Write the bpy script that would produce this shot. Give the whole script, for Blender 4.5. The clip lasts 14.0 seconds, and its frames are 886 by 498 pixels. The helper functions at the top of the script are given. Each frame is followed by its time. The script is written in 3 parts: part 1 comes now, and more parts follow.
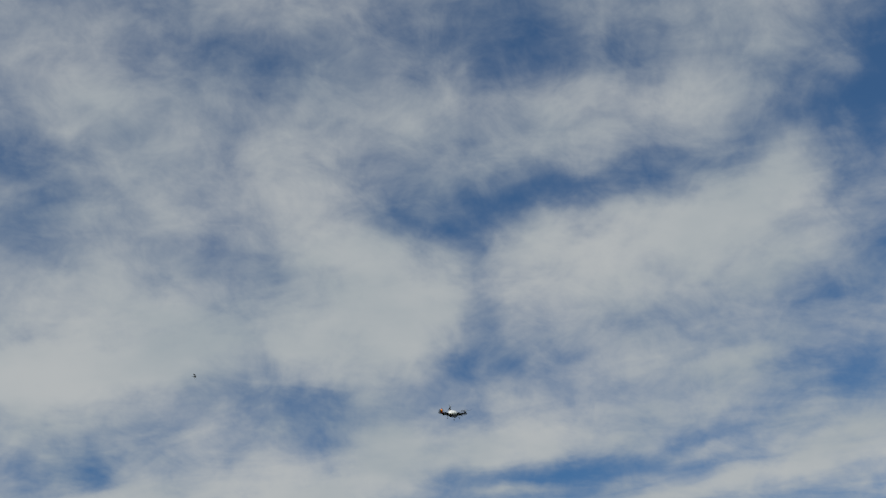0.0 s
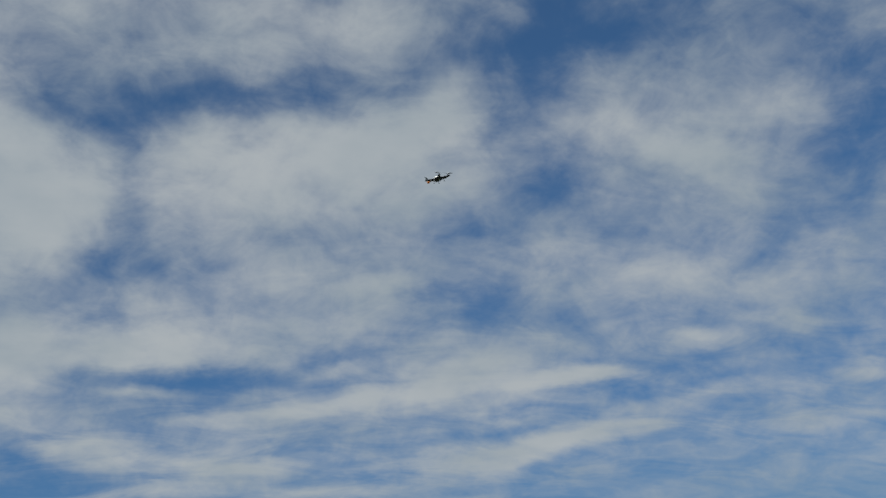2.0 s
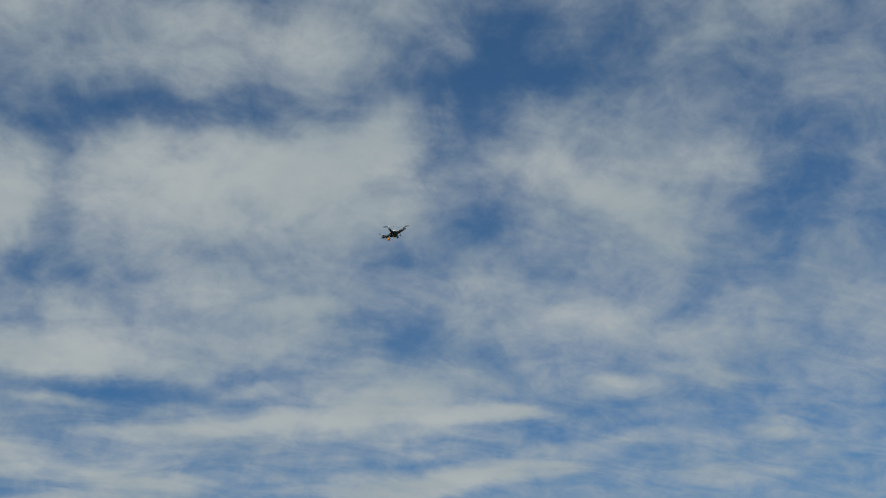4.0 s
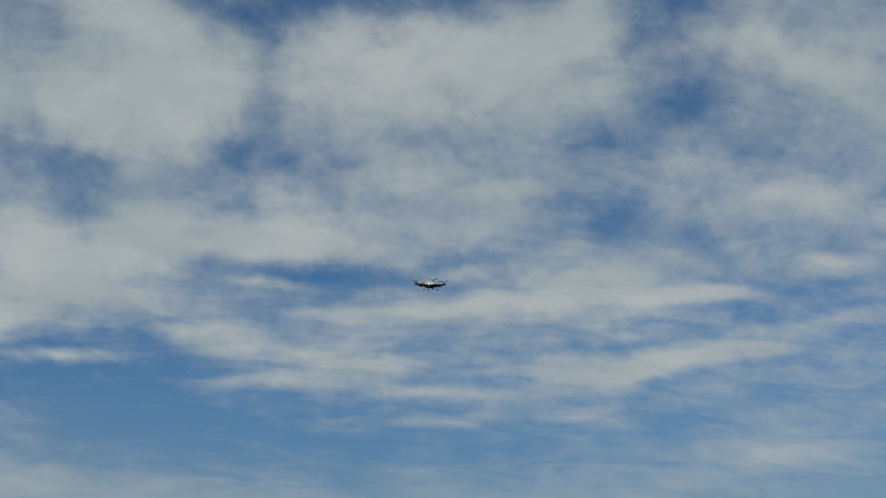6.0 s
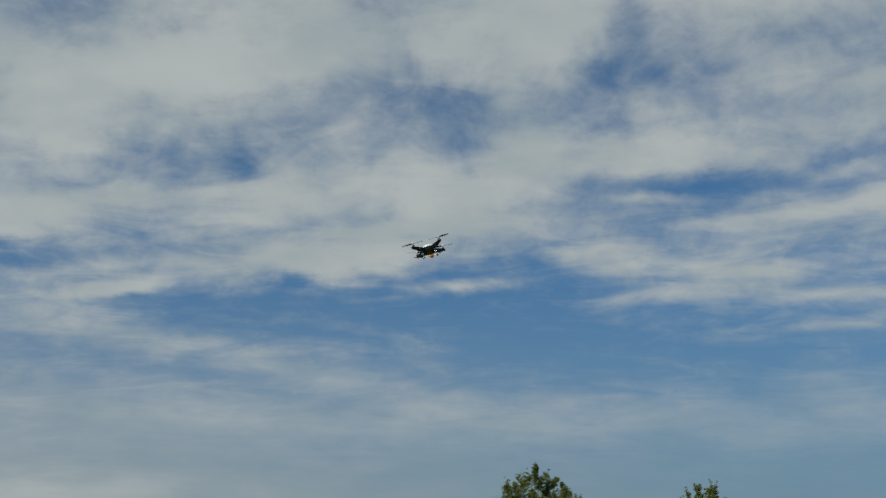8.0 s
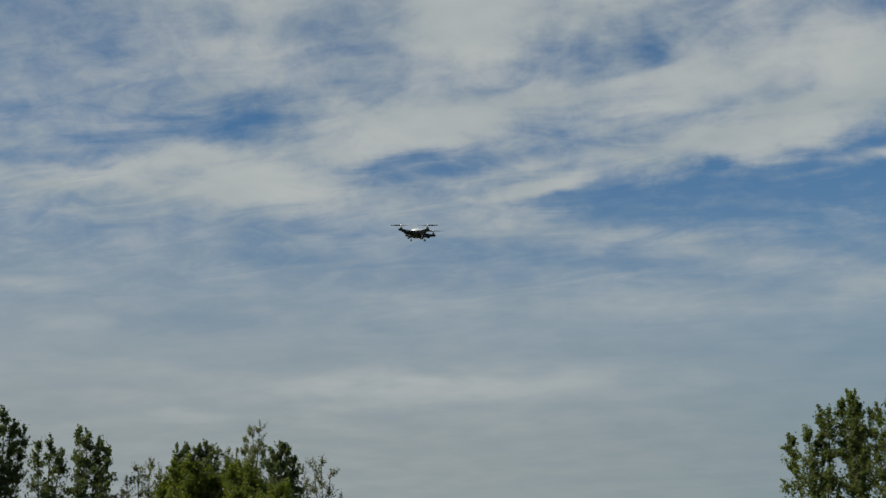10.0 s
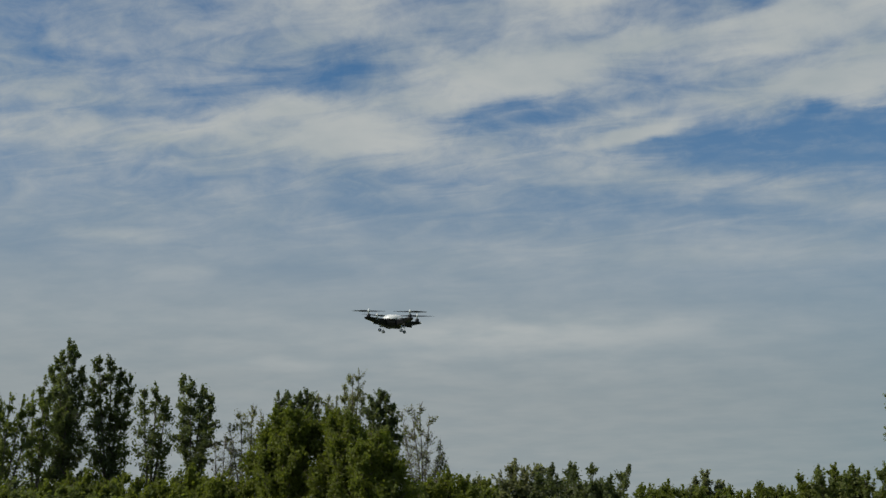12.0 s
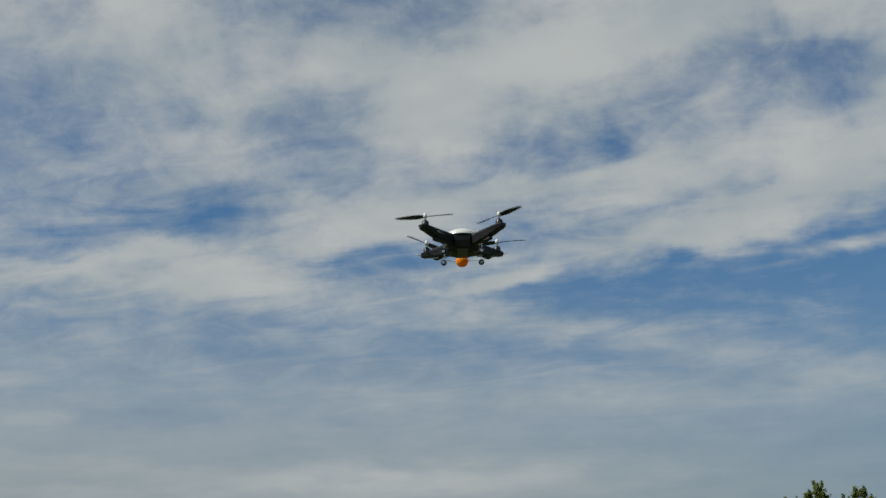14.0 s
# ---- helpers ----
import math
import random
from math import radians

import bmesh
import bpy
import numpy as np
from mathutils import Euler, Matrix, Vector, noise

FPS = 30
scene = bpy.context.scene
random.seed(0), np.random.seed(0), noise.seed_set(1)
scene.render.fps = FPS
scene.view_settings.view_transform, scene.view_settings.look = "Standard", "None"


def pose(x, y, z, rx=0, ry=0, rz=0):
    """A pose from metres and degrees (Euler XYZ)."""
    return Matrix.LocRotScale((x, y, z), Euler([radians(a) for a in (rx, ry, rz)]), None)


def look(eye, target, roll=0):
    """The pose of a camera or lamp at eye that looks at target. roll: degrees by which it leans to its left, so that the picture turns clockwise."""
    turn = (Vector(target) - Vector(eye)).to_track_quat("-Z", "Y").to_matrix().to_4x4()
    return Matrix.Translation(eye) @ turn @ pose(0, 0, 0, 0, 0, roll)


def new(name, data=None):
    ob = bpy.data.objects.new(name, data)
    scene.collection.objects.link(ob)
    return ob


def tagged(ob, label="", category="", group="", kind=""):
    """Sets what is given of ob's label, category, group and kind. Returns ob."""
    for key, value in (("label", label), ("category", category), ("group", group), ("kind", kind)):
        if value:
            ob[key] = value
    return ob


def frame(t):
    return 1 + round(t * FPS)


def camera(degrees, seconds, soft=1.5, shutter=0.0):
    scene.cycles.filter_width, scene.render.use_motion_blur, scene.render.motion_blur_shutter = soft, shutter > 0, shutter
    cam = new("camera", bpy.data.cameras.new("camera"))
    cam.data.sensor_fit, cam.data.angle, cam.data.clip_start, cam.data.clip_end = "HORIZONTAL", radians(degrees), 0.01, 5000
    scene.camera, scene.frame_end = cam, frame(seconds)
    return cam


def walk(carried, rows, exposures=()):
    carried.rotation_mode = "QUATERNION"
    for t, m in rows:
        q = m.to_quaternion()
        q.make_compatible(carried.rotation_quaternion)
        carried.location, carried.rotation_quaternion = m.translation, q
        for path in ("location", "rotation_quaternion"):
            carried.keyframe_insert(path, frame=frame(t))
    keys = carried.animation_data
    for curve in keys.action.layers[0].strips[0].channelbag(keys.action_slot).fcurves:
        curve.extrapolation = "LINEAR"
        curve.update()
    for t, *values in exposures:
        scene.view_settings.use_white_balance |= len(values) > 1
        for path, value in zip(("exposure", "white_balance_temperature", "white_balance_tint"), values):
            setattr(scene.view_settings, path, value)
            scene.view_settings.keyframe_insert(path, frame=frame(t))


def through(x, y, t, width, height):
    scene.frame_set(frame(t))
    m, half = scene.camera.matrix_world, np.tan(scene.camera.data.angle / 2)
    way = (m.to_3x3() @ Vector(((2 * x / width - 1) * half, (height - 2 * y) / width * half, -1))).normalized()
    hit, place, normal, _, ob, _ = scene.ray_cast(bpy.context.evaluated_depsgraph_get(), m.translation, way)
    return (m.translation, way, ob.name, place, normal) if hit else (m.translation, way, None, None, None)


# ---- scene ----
SECONDS = 14.0
EYE = Vector((0.0, 0.0, 1.6))
cam = camera(36.3, SECONDS, soft=1.5, shutter=0.12)


def aim(yaw, tilt, roll):
    """A pose at the eye: yaw to the right of north, tilt upwards, roll; degrees."""
    y, p = radians(yaw), radians(tilt)
    way = Vector((math.sin(y) * math.cos(p), math.cos(y) * math.cos(p), math.sin(p)))
    return look(EYE, EYE + way * 10, roll)


walk(cam, [
    (0.0, aim(31.11, 31.00, -5.16)),
    (0.1, aim(32.36, 29.73, -5.16)),
    (0.3, aim(32.87, 25.87, -5.01)),
    (0.5, aim(33.79, 23.27, -5.01)),
    (1.0, aim(37.47, 23.87, -5.19)),
    (1.5, aim(40.27, 24.48, -5.65)),
    (2.0, aim(47.29, 25.96, -6.06)),
    (2.2, aim(50.24, 26.19, -5.84)),
    (4.3, aim(50.13, 27.31, -2.46)),
    (4.5, aim(48.40, 26.78, -1.63)),
    (5.0, aim(44.54, 23.90, -0.33)),
    (5.5, aim(42.46, 22.55, -0.07)),
    (6.0, aim(41.16, 22.29, -0.19)),
    (6.5, aim(38.73, 21.44, 0.07)),
    (7.0, aim(37.12, 20.26, -0.02)),
    (7.5, aim(32.11, 19.62, 0.17)),
    (8.0, aim(23.97, 18.75, 0.25)),
    (8.5, aim(18.25, 17.75, -0.40)),
    (9.0, aim(11.49, 16.28, -0.48)),
    (9.2, aim(9.07, 15.56, -0.08)),
    (11.3, aim(2.59, 12.81, 0.19)),
    (11.5, aim(1.50, 12.36, 0.32)),
    (12.0, aim(1.25, 11.79, 0.44)),
    (12.5, aim(-0.00, 11.55, 0.00)),
    (13.0, aim(0.32, 13.05, 0.01)),
    (13.5, aim(3.14, 16.38, -0.32)),
    (14.0, aim(6.96, 17.91, -0.53)),
], exposures=[(0.0, -0.06, 6150, 10), (2.0, -0.14, 5950, 9), (5.0, -0.13, 6050, 5), (8.0, -0.12, 6150, 5), (11.5, -0.06, 6250, 8), (14.0, -0.06, 6250, 8)])

# ---- world and sun ----
SUN_AZ, SUN_EL = -104.0, 42.0
world = bpy.data.worlds.new("sky")
scene.world = world
world.use_nodes = True
sun_data = bpy.data.lights.new("sun", "SUN")
sun_data.energy, sun_data.angle, sun_data.color = 4.0, radians(1.5), (1.0, 0.93, 0.83)
sun = new("sun", sun_data)
sun_way = Vector((math.sin(radians(SUN_AZ)) * math.cos(radians(SUN_EL)), math.cos(radians(SUN_AZ)) * math.cos(radians(SUN_EL)), math.sin(radians(SUN_EL))))
sun.matrix_world = look(sun_way * 60, (0, 0, 0))


class Nodes:
    """Short ways to add and link shader nodes."""

    def __init__(self, tree):
        self.tree = tree
        tree.nodes.clear()

    def add(self, kind):
        return self.tree.nodes.new(kind)

    def put(self, value, socket):
        if isinstance(value, bpy.types.NodeSocket):
            self.tree.links.new(value, socket)
        elif value is not None:
            socket.default_value = value

    def math(self, op, a, b=None, c=None, clamp=False):
        node = self.add("ShaderNodeMath")
        node.operation, node.use_clamp = op, clamp
        for value, socket in zip((a, b, c), node.inputs):
            self.put(value, socket)
        return node.outputs[0]

    def vec(self, op, a, b=None, c=None):
        node = self.add("ShaderNodeVectorMath")
        node.operation = op
        for value, socket in zip((a, b, c), node.inputs):
            self.put(value, socket)
        return node.outputs["Value"] if op in ("DOT_PRODUCT", "LENGTH") else node.outputs[0]

    def noise(self, vector, scale, detail=6.0, rough=0.55, distort=0.0):
        node = self.add("ShaderNodeTexNoise")
        for value, socket in ((vector, "Vector"), (scale, "Scale"), (detail, "Detail"), (rough, "Roughness"), (distort, "Distortion")):
            self.put(value, node.inputs[socket])
        return node

    def span(self, value, a, b, c=0.0, d=1.0, smooth=True):
        node = self.add("ShaderNodeMapRange")
        node.interpolation_type = "SMOOTHSTEP" if smooth else "LINEAR"
        for v, socket in zip((value, a, b, c, d), node.inputs):
            self.put(v, socket)
        return node.outputs[0]

    def blend(self, fac, a, b, how="MIX"):
        node = self.add("ShaderNodeMix")
        node.data_type, node.blend_type = "RGBA", how
        self.put(fac, node.inputs[0])
        self.put(a, node.inputs[6])
        self.put(b, node.inputs[7])
        return node.outputs[2]


# cloud masses and clear gaps: azimuth, elevation, half width, half height, lean (degrees), amount
BANKS_1 = [
    (40.7, 29.6, 5.99, 2.28, -1, 0.48),
    (46.8, 31.3, 3.35, 1.20, 19, 0.34),
    (37.5, 31.0, 2.87, 0.96, 9, 0.2),
    (27.8, 28.6, 2.63, 2.87, -6, 0.35),
    (58.2, 29.1, 3.11, 0.96, -21, 0.3),
    (61.5, 26.9, 2.63, 1.44, -26, 0.22),
    (64.4, 29.2, 2.16, 0.84, -6, 0.2),
    (39.7, 35.2, 3.83, 1.44, -6, 0.1),
    (57.3, 32.1, 2.87, 0.96, -26, 0.12),
    (66.0, 23.9, 2.63, 0.96, 29, 0.15),
    (43.6, 23.8, 2.87, 0.96, 9, 0.2),
    (34.0, 23.1, 4.31, 1.08, -1, 0.22),
    (52.8, 26.2, 2.87, 0.96, -16, 0.15),
    (55.6, 23.7, 5.27, 0.84, -11, 0.15),
    (22.7, 34.0, 3.59, 4.79, 30, 0.2),
    (27.4, 28.6, 2.80, 2.16, -5, 0.26),
]
BANKS_2 = [
    (13.2, 27.9, 3.59, 2.40, -5, 0.3),
    (20.5, 27.6, 4.07, 1.44, -5, 0.18),
    (12.7, 37.1, 2.87, 3.83, 35, 0.14),
    (29.9, 36.9, 1.68, 1.92, -5, 0.2),
    (40.9, 35.6, 3.83, 1.44, -5, 0.12),
    (12.0, 25.1, 2.87, 1.44, -5, 0.15),
    (16.2, 34.6, 1.44, 2.87, 30, 0.12),
    (24.9, 31.8, 1.44, 1.20, -5, 0.14),
    (27.7, 32.0, 1.44, 1.44, -5, 0.16),
    (47.5, 20.3, 4.79, 1.20, 12, 0.3),
    (35.0, 22.4, 3.83, 0.96, 5, 0.25),
    (26.4, 21.5, 4.79, 1.20, 5, 0.28),
    (22.6, 18.8, 5.27, 0.84, 8, 0.25),
    (34.9, 17.8, 3.35, 0.60, -5, 0.22),
    (39.7, 25.3, 4.07, 1.20, 0, 0.25),
    (21.0, 27.9, 3.59, 1.92, 0, 0.2),
]
BANKS_3 = [
    (-7.0, 26.8, 6.50, 2.60, 0, 0.30),
    (27.0, 23.4, 1.92, 0.72, 0, 0.2),
    (6.8, 23.2, 4.07, 1.68, -0, 0.3),
    (3.1, 19.3, 6.23, 0.96, 5, 0.35),
    (-4.7, 17.0, 4.31, 0.84, 3, 0.35),
    (13.9, 17.9, 5.75, 0.60, 6, 0.3),
    (20.7, 19.3, 6.23, 0.96, 15, 0.28),
    (17.1, 21.2, 4.31, 1.20, 10, 0.22),
    (-0.9, 25.4, 4.79, 1.20, -0, 0.2),
    (13.6, 25.8, 4.31, 1.20, -0, 0.22),
    (6.8, 23.9, 1.92, 1.20, -0, 0.15),
    (-3.2, 22.0, 3.83, 1.44, -10, 0.25),
    (25.8, 21.5, 4.79, 0.96, 12, 0.2),
]
GAPS_1 = [
    (36.9, 32.6, 5.27, 1.08, -3, -0.5),
    (56.3, 34.2, 4.79, 1.68, 4, -0.55),
    (70.1, 29.8, 3.83, 3.11, -6, -0.4),
    (52.5, 27.8, 1.92, 0.72, -6, -0.22),
    (48.1, 26.9, 1.32, 0.60, -6, -0.25),
    (47.5, 23.8, 1.92, 0.84, -26, -0.3),
    (66.3, 26.2, 1.44, 2.16, -46, -0.3),
    (61.6, 23.6, 1.20, 0.72, -6, -0.28),
    (62.3, 28.2, 1.68, 0.43, -21, -0.25),
    (35.5, 21.0, 4.31, 0.48, -2, -0.35),
    (53.1, 20.6, 3.11, 0.34, -11, -0.28),
    (39.8, 24.2, 1.44, 0.72, -6, -0.2),
    (30.6, 26.0, 1.92, 0.72, -6, -0.14),
    (67.2, 18.9, 4.31, 0.84, -11, -0.2),
    (43.8, 19.1, 5.99, 0.43, 2, -0.15),
    (67.7, 27.6, 1.44, 1.20, -6, -0.2),
]
GAPS_2 = [
    (25.8, 39.0, 4.79, 1.32, -5, -0.3),
    (36.4, 32.9, 4.79, 1.20, 7, -0.2),
    (11.1, 34.0, 1.68, 2.63, -5, -0.22),
    (18.5, 31.6, 1.44, 1.68, -35, -0.2),
    (53.0, 34.3, 1.92, 4.79, -5, -0.3),
    (48.2, 26.4, 1.92, 1.44, -5, -0.1),
    (24.1, 25.2, 1.68, 0.96, -5, -0.08),
    (27.4, 35.8, 1.44, 1.20, -45, -0.2),
    (40.1, 38.4, 3.59, 1.20, -5, -0.2),
    (32.1, 31.2, 1.44, 0.72, -5, -0.2),
    (24.1, 25.0, 1.92, 1.08, -20, -0.08),
    (30.0, 24.8, 1.44, 1.20, 0, -0.24),
    (30.9, 25.8, 1.20, 0.70, 0, -0.14),
    (47.2, 24.1, 1.92, 0.84, -30, -0.2),
    (35.0, 21.1, 3.11, 0.36, 3, -0.26),
    (37.1, 16.3, 0.96, 0.19, 0, -0.2),
]
GAPS_3 = [
    (25.7, 16.0, 7.90, 1.20, 0, -0.35),
    (36.7, 14.1, 7.90, 1.08, 0, -0.35),
    (50.1, 15.0, 6.23, 0.96, 5, -0.2),
    (41.8, 24.2, 2.16, 0.72, 0, -0.2),
    (54.7, 25.2, 1.68, 1.44, 0, -0.15),
    (30.9, 23.1, 1.44, 0.96, 0, -0.2),
    (10.4, 21.9, 1.20, 0.84, -0, -0.42),
    (14.2, 22.5, 0.96, 0.96, -30, -0.4),
    (-4.9, 19.0, 3.11, 0.72, -10, -0.45),
    (1.9, 17.3, 4.79, 0.36, 3, -0.35),
    (11.9, 19.4, 2.63, 0.43, 3, -0.3),
    (18.1, 16.1, 7.19, 0.96, 5, -0.4),
    (27.6, 14.9, 4.79, 1.92, -0, -0.42),
    (-5.2, 23.3, 1.44, 0.60, -0, -0.25),
    (2.2, 24.4, 1.44, 0.72, -0, -0.2),
]
GAPS_4 = [
    (25.4, 23.0, 1.68, 0.72, -0, -0.15),
    (-5.2, 10.5, 2.87, 0.48, -0, -0.12),
    (15.5, 13.4, 5.51, 0.60, -8, -0.15),
    (-2.6, 13.6, 5.75, 0.72, -0, -0.1),
    (-3.1, 19.2, 2.63, 0.72, 15, -0.3),
    (-18.4, 20.3, 1.44, 0.96, 0, -0.25),
    (15.0, 16.3, 6.23, 1.44, 12, -0.3),
    (7.4, 17.5, 3.59, 0.34, 10, -0.3),
    (-13.2, 19.0, 3.11, 0.38, 0, -0.25),
    (-0.6, 20.6, 2.16, 0.48, 15, -0.2),
    (-17.4, 14.5, 3.83, 0.48, 0, -0.1),
    (-17.2, 11.3, 2.16, 0.60, 0, -0.12),
    (13.7, 13.4, 6.23, 0.53, -4, -0.16),
    (42.5, 21.7, 2.87, 0.29, 6, -0.25),
    (48.8, 18.0, 4.79, 0.29, 0, -0.2),
    (58.7, 19.0, 4.31, 0.34, -2, -0.2),
]
GAPS_5 = [
    (32.8, 29.3, 0.80, 2.20, 10, -0.30),
    (42.4, 18.6, 4.07, 0.29, 6, -0.2),
    (48.7, 18.8, 3.59, 0.29, 10, -0.15),
    (-16.1, 11.4, 2.87, 0.53, 0, -0.16),
    (-5.4, 10.8, 3.59, 0.57, 0, -0.12),
    (1.6, 13.2, 4.79, 0.48, -3, -0.12),
]
STREAKS_1 = [
    (24.7, 17.0, 2.04, 0.24, 5, 0.32),
    (9.4, 16.5, 1.92, 0.24, 8, 0.4),
    (12.7, 14.3, 12.46, 0.60, -10, 0.27),
    (4.9, 15.5, 7.19, 0.72, -6, 0.08),
    (9.4, 11.5, 6.23, 0.53, -0, 0.12),
    (30.5, 18.5, 1.68, 0.36, 5, 0.3),
    (3.5, 8.2, 9.58, 0.72, 2, 0.18),
    (16.7, 11.4, 4.79, 0.60, -0, 0.12),
    (-12.2, 12.0, 1.80, 0.24, 2, 0.25),
    (-9.8, 10.6, 1.20, 0.29, 0, 0.15),
    (9.8, 16.6, 1.80, 0.29, 12, 0.4),
    (-2.1, 16.6, 4.31, 0.72, 10, 0.15),
    (7.6, 7.7, 5.99, 0.96, 0, 0.12),
    (24.6, 17.1, 2.04, 0.22, 0, 0.30),
    (52.2, 17.4, 5.51, 0.53, 9, 0.3),
    (41.1, 15.1, 2.16, 0.24, 3, 0.3),
]
STREAKS_2 = [
    (46.7, 15.3, 1.44, 0.19, 3, 0.25),
    (55.3, 13.3, 2.63, 0.60, 0, 0.25),
    (46.3, 11.6, 7.67, 0.96, 4, 0.2),
    (29.6, 11.6, 7.19, 0.84, 0, 0.15),
    (49.7, 17.3, 4.07, 0.43, 2, 0.3),
    (62.9, 16.6, 1.68, 0.38, -3, 0.3),
    (48.0, 21.0, 2.40, 0.48, 2, 0.25),
    (58.5, 20.7, 1.44, 0.38, -6, 0.35),
    (62.8, 20.7, 2.40, 0.29, -14, 0.15),
    (-11.9, 16.1, 7.90, 0.57, 0, 0.3),
    (5.4, 19.1, 7.19, 0.57, 14, 0.34),
    (15.7, 20.1, 4.79, 0.53, 12, 0.28),
    (-16.2, 17.6, 3.59, 0.48, 5, 0.22),
    (-7.9, 19.5, 3.11, 0.53, 12, 0.22),
    (-6.1, 17.5, 3.83, 0.38, 8, 0.2),
    (-9.9, 15.0, 2.16, 0.24, 0, 0.2),
]
STREAKS_3 = [
    (2.1, 16.5, 2.87, 0.24, 8, 0.15),
    (34.2, 16.6, 2.63, 0.31, 3, 0.36),
    (40.4, 16.3, 2.40, 0.22, -2, 0.26),
    (37.1, 17.5, 2.63, 0.29, 0, 0.25),
    (53.4, 20.1, 2.63, 0.31, 4, 0.26),
    (42.5, 21.4, 3.59, 0.36, 10, 0.2),
    (32.8, 20.7, 1.44, 0.19, 0, 0.26),
    (21.3, 19.5, 3.59, 0.22, 3, 0.2),
    (30.4, 18.0, 1.68, 0.34, -8, 0.2),
    (43.4, 20.0, 4.31, 0.34, 2, 0.25),
    (52.5, 20.0, 2.63, 0.26, -1, 0.26),
    (38.7, 19.6, 3.59, 0.31, 0, 0.2),
    (65.6, 18.1, 1.44, 0.29, -14, 0.26),
    (33.4, 20.7, 1.68, 0.22, -6, 0.22),
    (44.2, 24.7, 1.68, 0.38, 4, 0.2),
    (6.4, 8.4, 6.23, 0.43, 2, 0.12),
]
STREAKS_4 = [
    (-5.4, 6.8, 2.87, 0.24, 0, 0.14),
    (-11.6, 8.5, 5.75, 0.38, 2, 0.1),
    (20.2, 23.0, 3.83, 0.96, 0, 0.15),
    (8.8, 25.5, 4.79, 1.20, 0, 0.18),
    (4.7, 25.6, 3.83, 1.44, -0, 0.16),
    (16.1, 26.8, 3.83, 1.20, -0, 0.15),
    (6.6, 23.4, 2.16, 1.20, -0, 0.15),
]
SKY_MASSES = (BANKS_1, BANKS_2, BANKS_3, GAPS_1, GAPS_2, GAPS_3, GAPS_4, GAPS_5, STREAKS_1, STREAKS_2, STREAKS_3, STREAKS_4,)


def make_sky():
    n = Nodes(world.node_tree)
    way = n.add("ShaderNodeTexCoord").outputs["Generated"]
    sky = n.add("ShaderNodeTexSky")
    sky.sky_type, sky.sun_disc = "NISHITA", False
    sky.sun_elevation, sky.sun_rotation = radians(SUN_EL), radians(SUN_AZ)
    sky.air_density, sky.dust_density, sky.ozone_density = 1.0, 0.6, 1.2
    xyz = n.add("ShaderNodeSeparateXYZ")
    n.put(way, xyz.inputs[0])
    up = n.math("MAXIMUM", xyz.outputs[2], 0.0)
    # the cloud layer as a sheet overhead: flat for the far fibres, domed for the near billows
    def layer(bend, turn):
        low = n.math("ADD", up, bend)
        flat = n.add("ShaderNodeCombineXYZ")
        n.put(n.math("DIVIDE", xyz.outputs[0], low), flat.inputs[0])
        n.put(n.math("DIVIDE", xyz.outputs[1], low), flat.inputs[1])
        turned = n.add("ShaderNodeMapping")
        n.put(flat.outputs[0], turned.inputs["Vector"])
        turned.inputs["Rotation"].default_value = (0, 0, radians(turn))
        return turned.outputs[0]

    sheet, dome = layer(0.12, 24), layer(0.55, 24)
    # ragged outlines: the directions are stirred before the masses are laid out
    stir = n.vec("SUBTRACT", n.noise(way, 13.0, 4.0, 0.55).outputs["Color"], (0.5, 0.5, 0.5))
    stir2 = n.vec("SUBTRACT", n.noise(sheet, 8.0, 5.0, 0.6).outputs["Color"], (0.5, 0.5, 0.5))
    bent = n.vec("MULTIPLY_ADD", stir2, (0.05, 0.05, 0.022), n.vec("MULTIPLY_ADD", stir, (0.07, 0.07, 0.05), way))
    slight = n.vec("MULTIPLY_ADD", stir2, (0.025, 0.025, 0.009), n.vec("MULTIPLY_ADD", stir, (0.02, 0.02, 0.012), way))
    # the air is thicker with haze towards the sun's side
    sunward = n.span(n.vec("DOT_PRODUCT", way, (-0.5, 0.866, 0.0)), 0.30, 0.90)
    cover = n.span(up, 0.08, 0.32, n.math("MULTIPLY_ADD", sunward, COVER_LOW - COVER_CLEAR, COVER_CLEAR), COVER_HIGH)
    for group in SKY_MASSES:
        for az, el, wide, high, lean, amount in group:
            a, e = radians(az), radians(el)
            mid = Vector((math.sin(a) * math.cos(e), math.cos(a) * math.cos(e), math.sin(e)))
            turn = mid.to_track_quat("-Z", "Y").to_matrix() @ Matrix.Rotation(radians(lean), 3, "Z")
            place = n.add("ShaderNodeMapping")
            place.vector_type = "TEXTURE"
            n.put(slight if high < 0.75 else bent, place.inputs["Vector"])
            place.inputs["Location"].default_value = mid
            place.inputs["Rotation"].default_value = turn.to_euler()
            place.inputs["Scale"].default_value = (radians(wide) * 1.7, radians(high) * 1.7, 0.6)
            puff = n.add("ShaderNodeTexGradient")
            puff.gradient_type = "SPHERICAL"
            n.put(place.outputs[0], puff.inputs[0])
            cover = n.math("MULTIPLY_ADD", puff.outputs["Fac"], amount * (GAP_DEPTH if amount < 0 else BANK_DEPTH), cover)
    # billows near, fibres far
    near = n.span(up, 0.26, 0.42)
    billow = n.math("MULTIPLY", n.math("SUBTRACT", n.noise(dome, 12.0, 6.0, 0.56, 0.6).outputs["Fac"], 0.5), 0.85)
    broad = n.math("MULTIPLY", n.math("SUBTRACT", n.noise(sheet, 4.0, 4.0, 0.5, 0.3).outputs["Fac"], 0.5), 0.35)
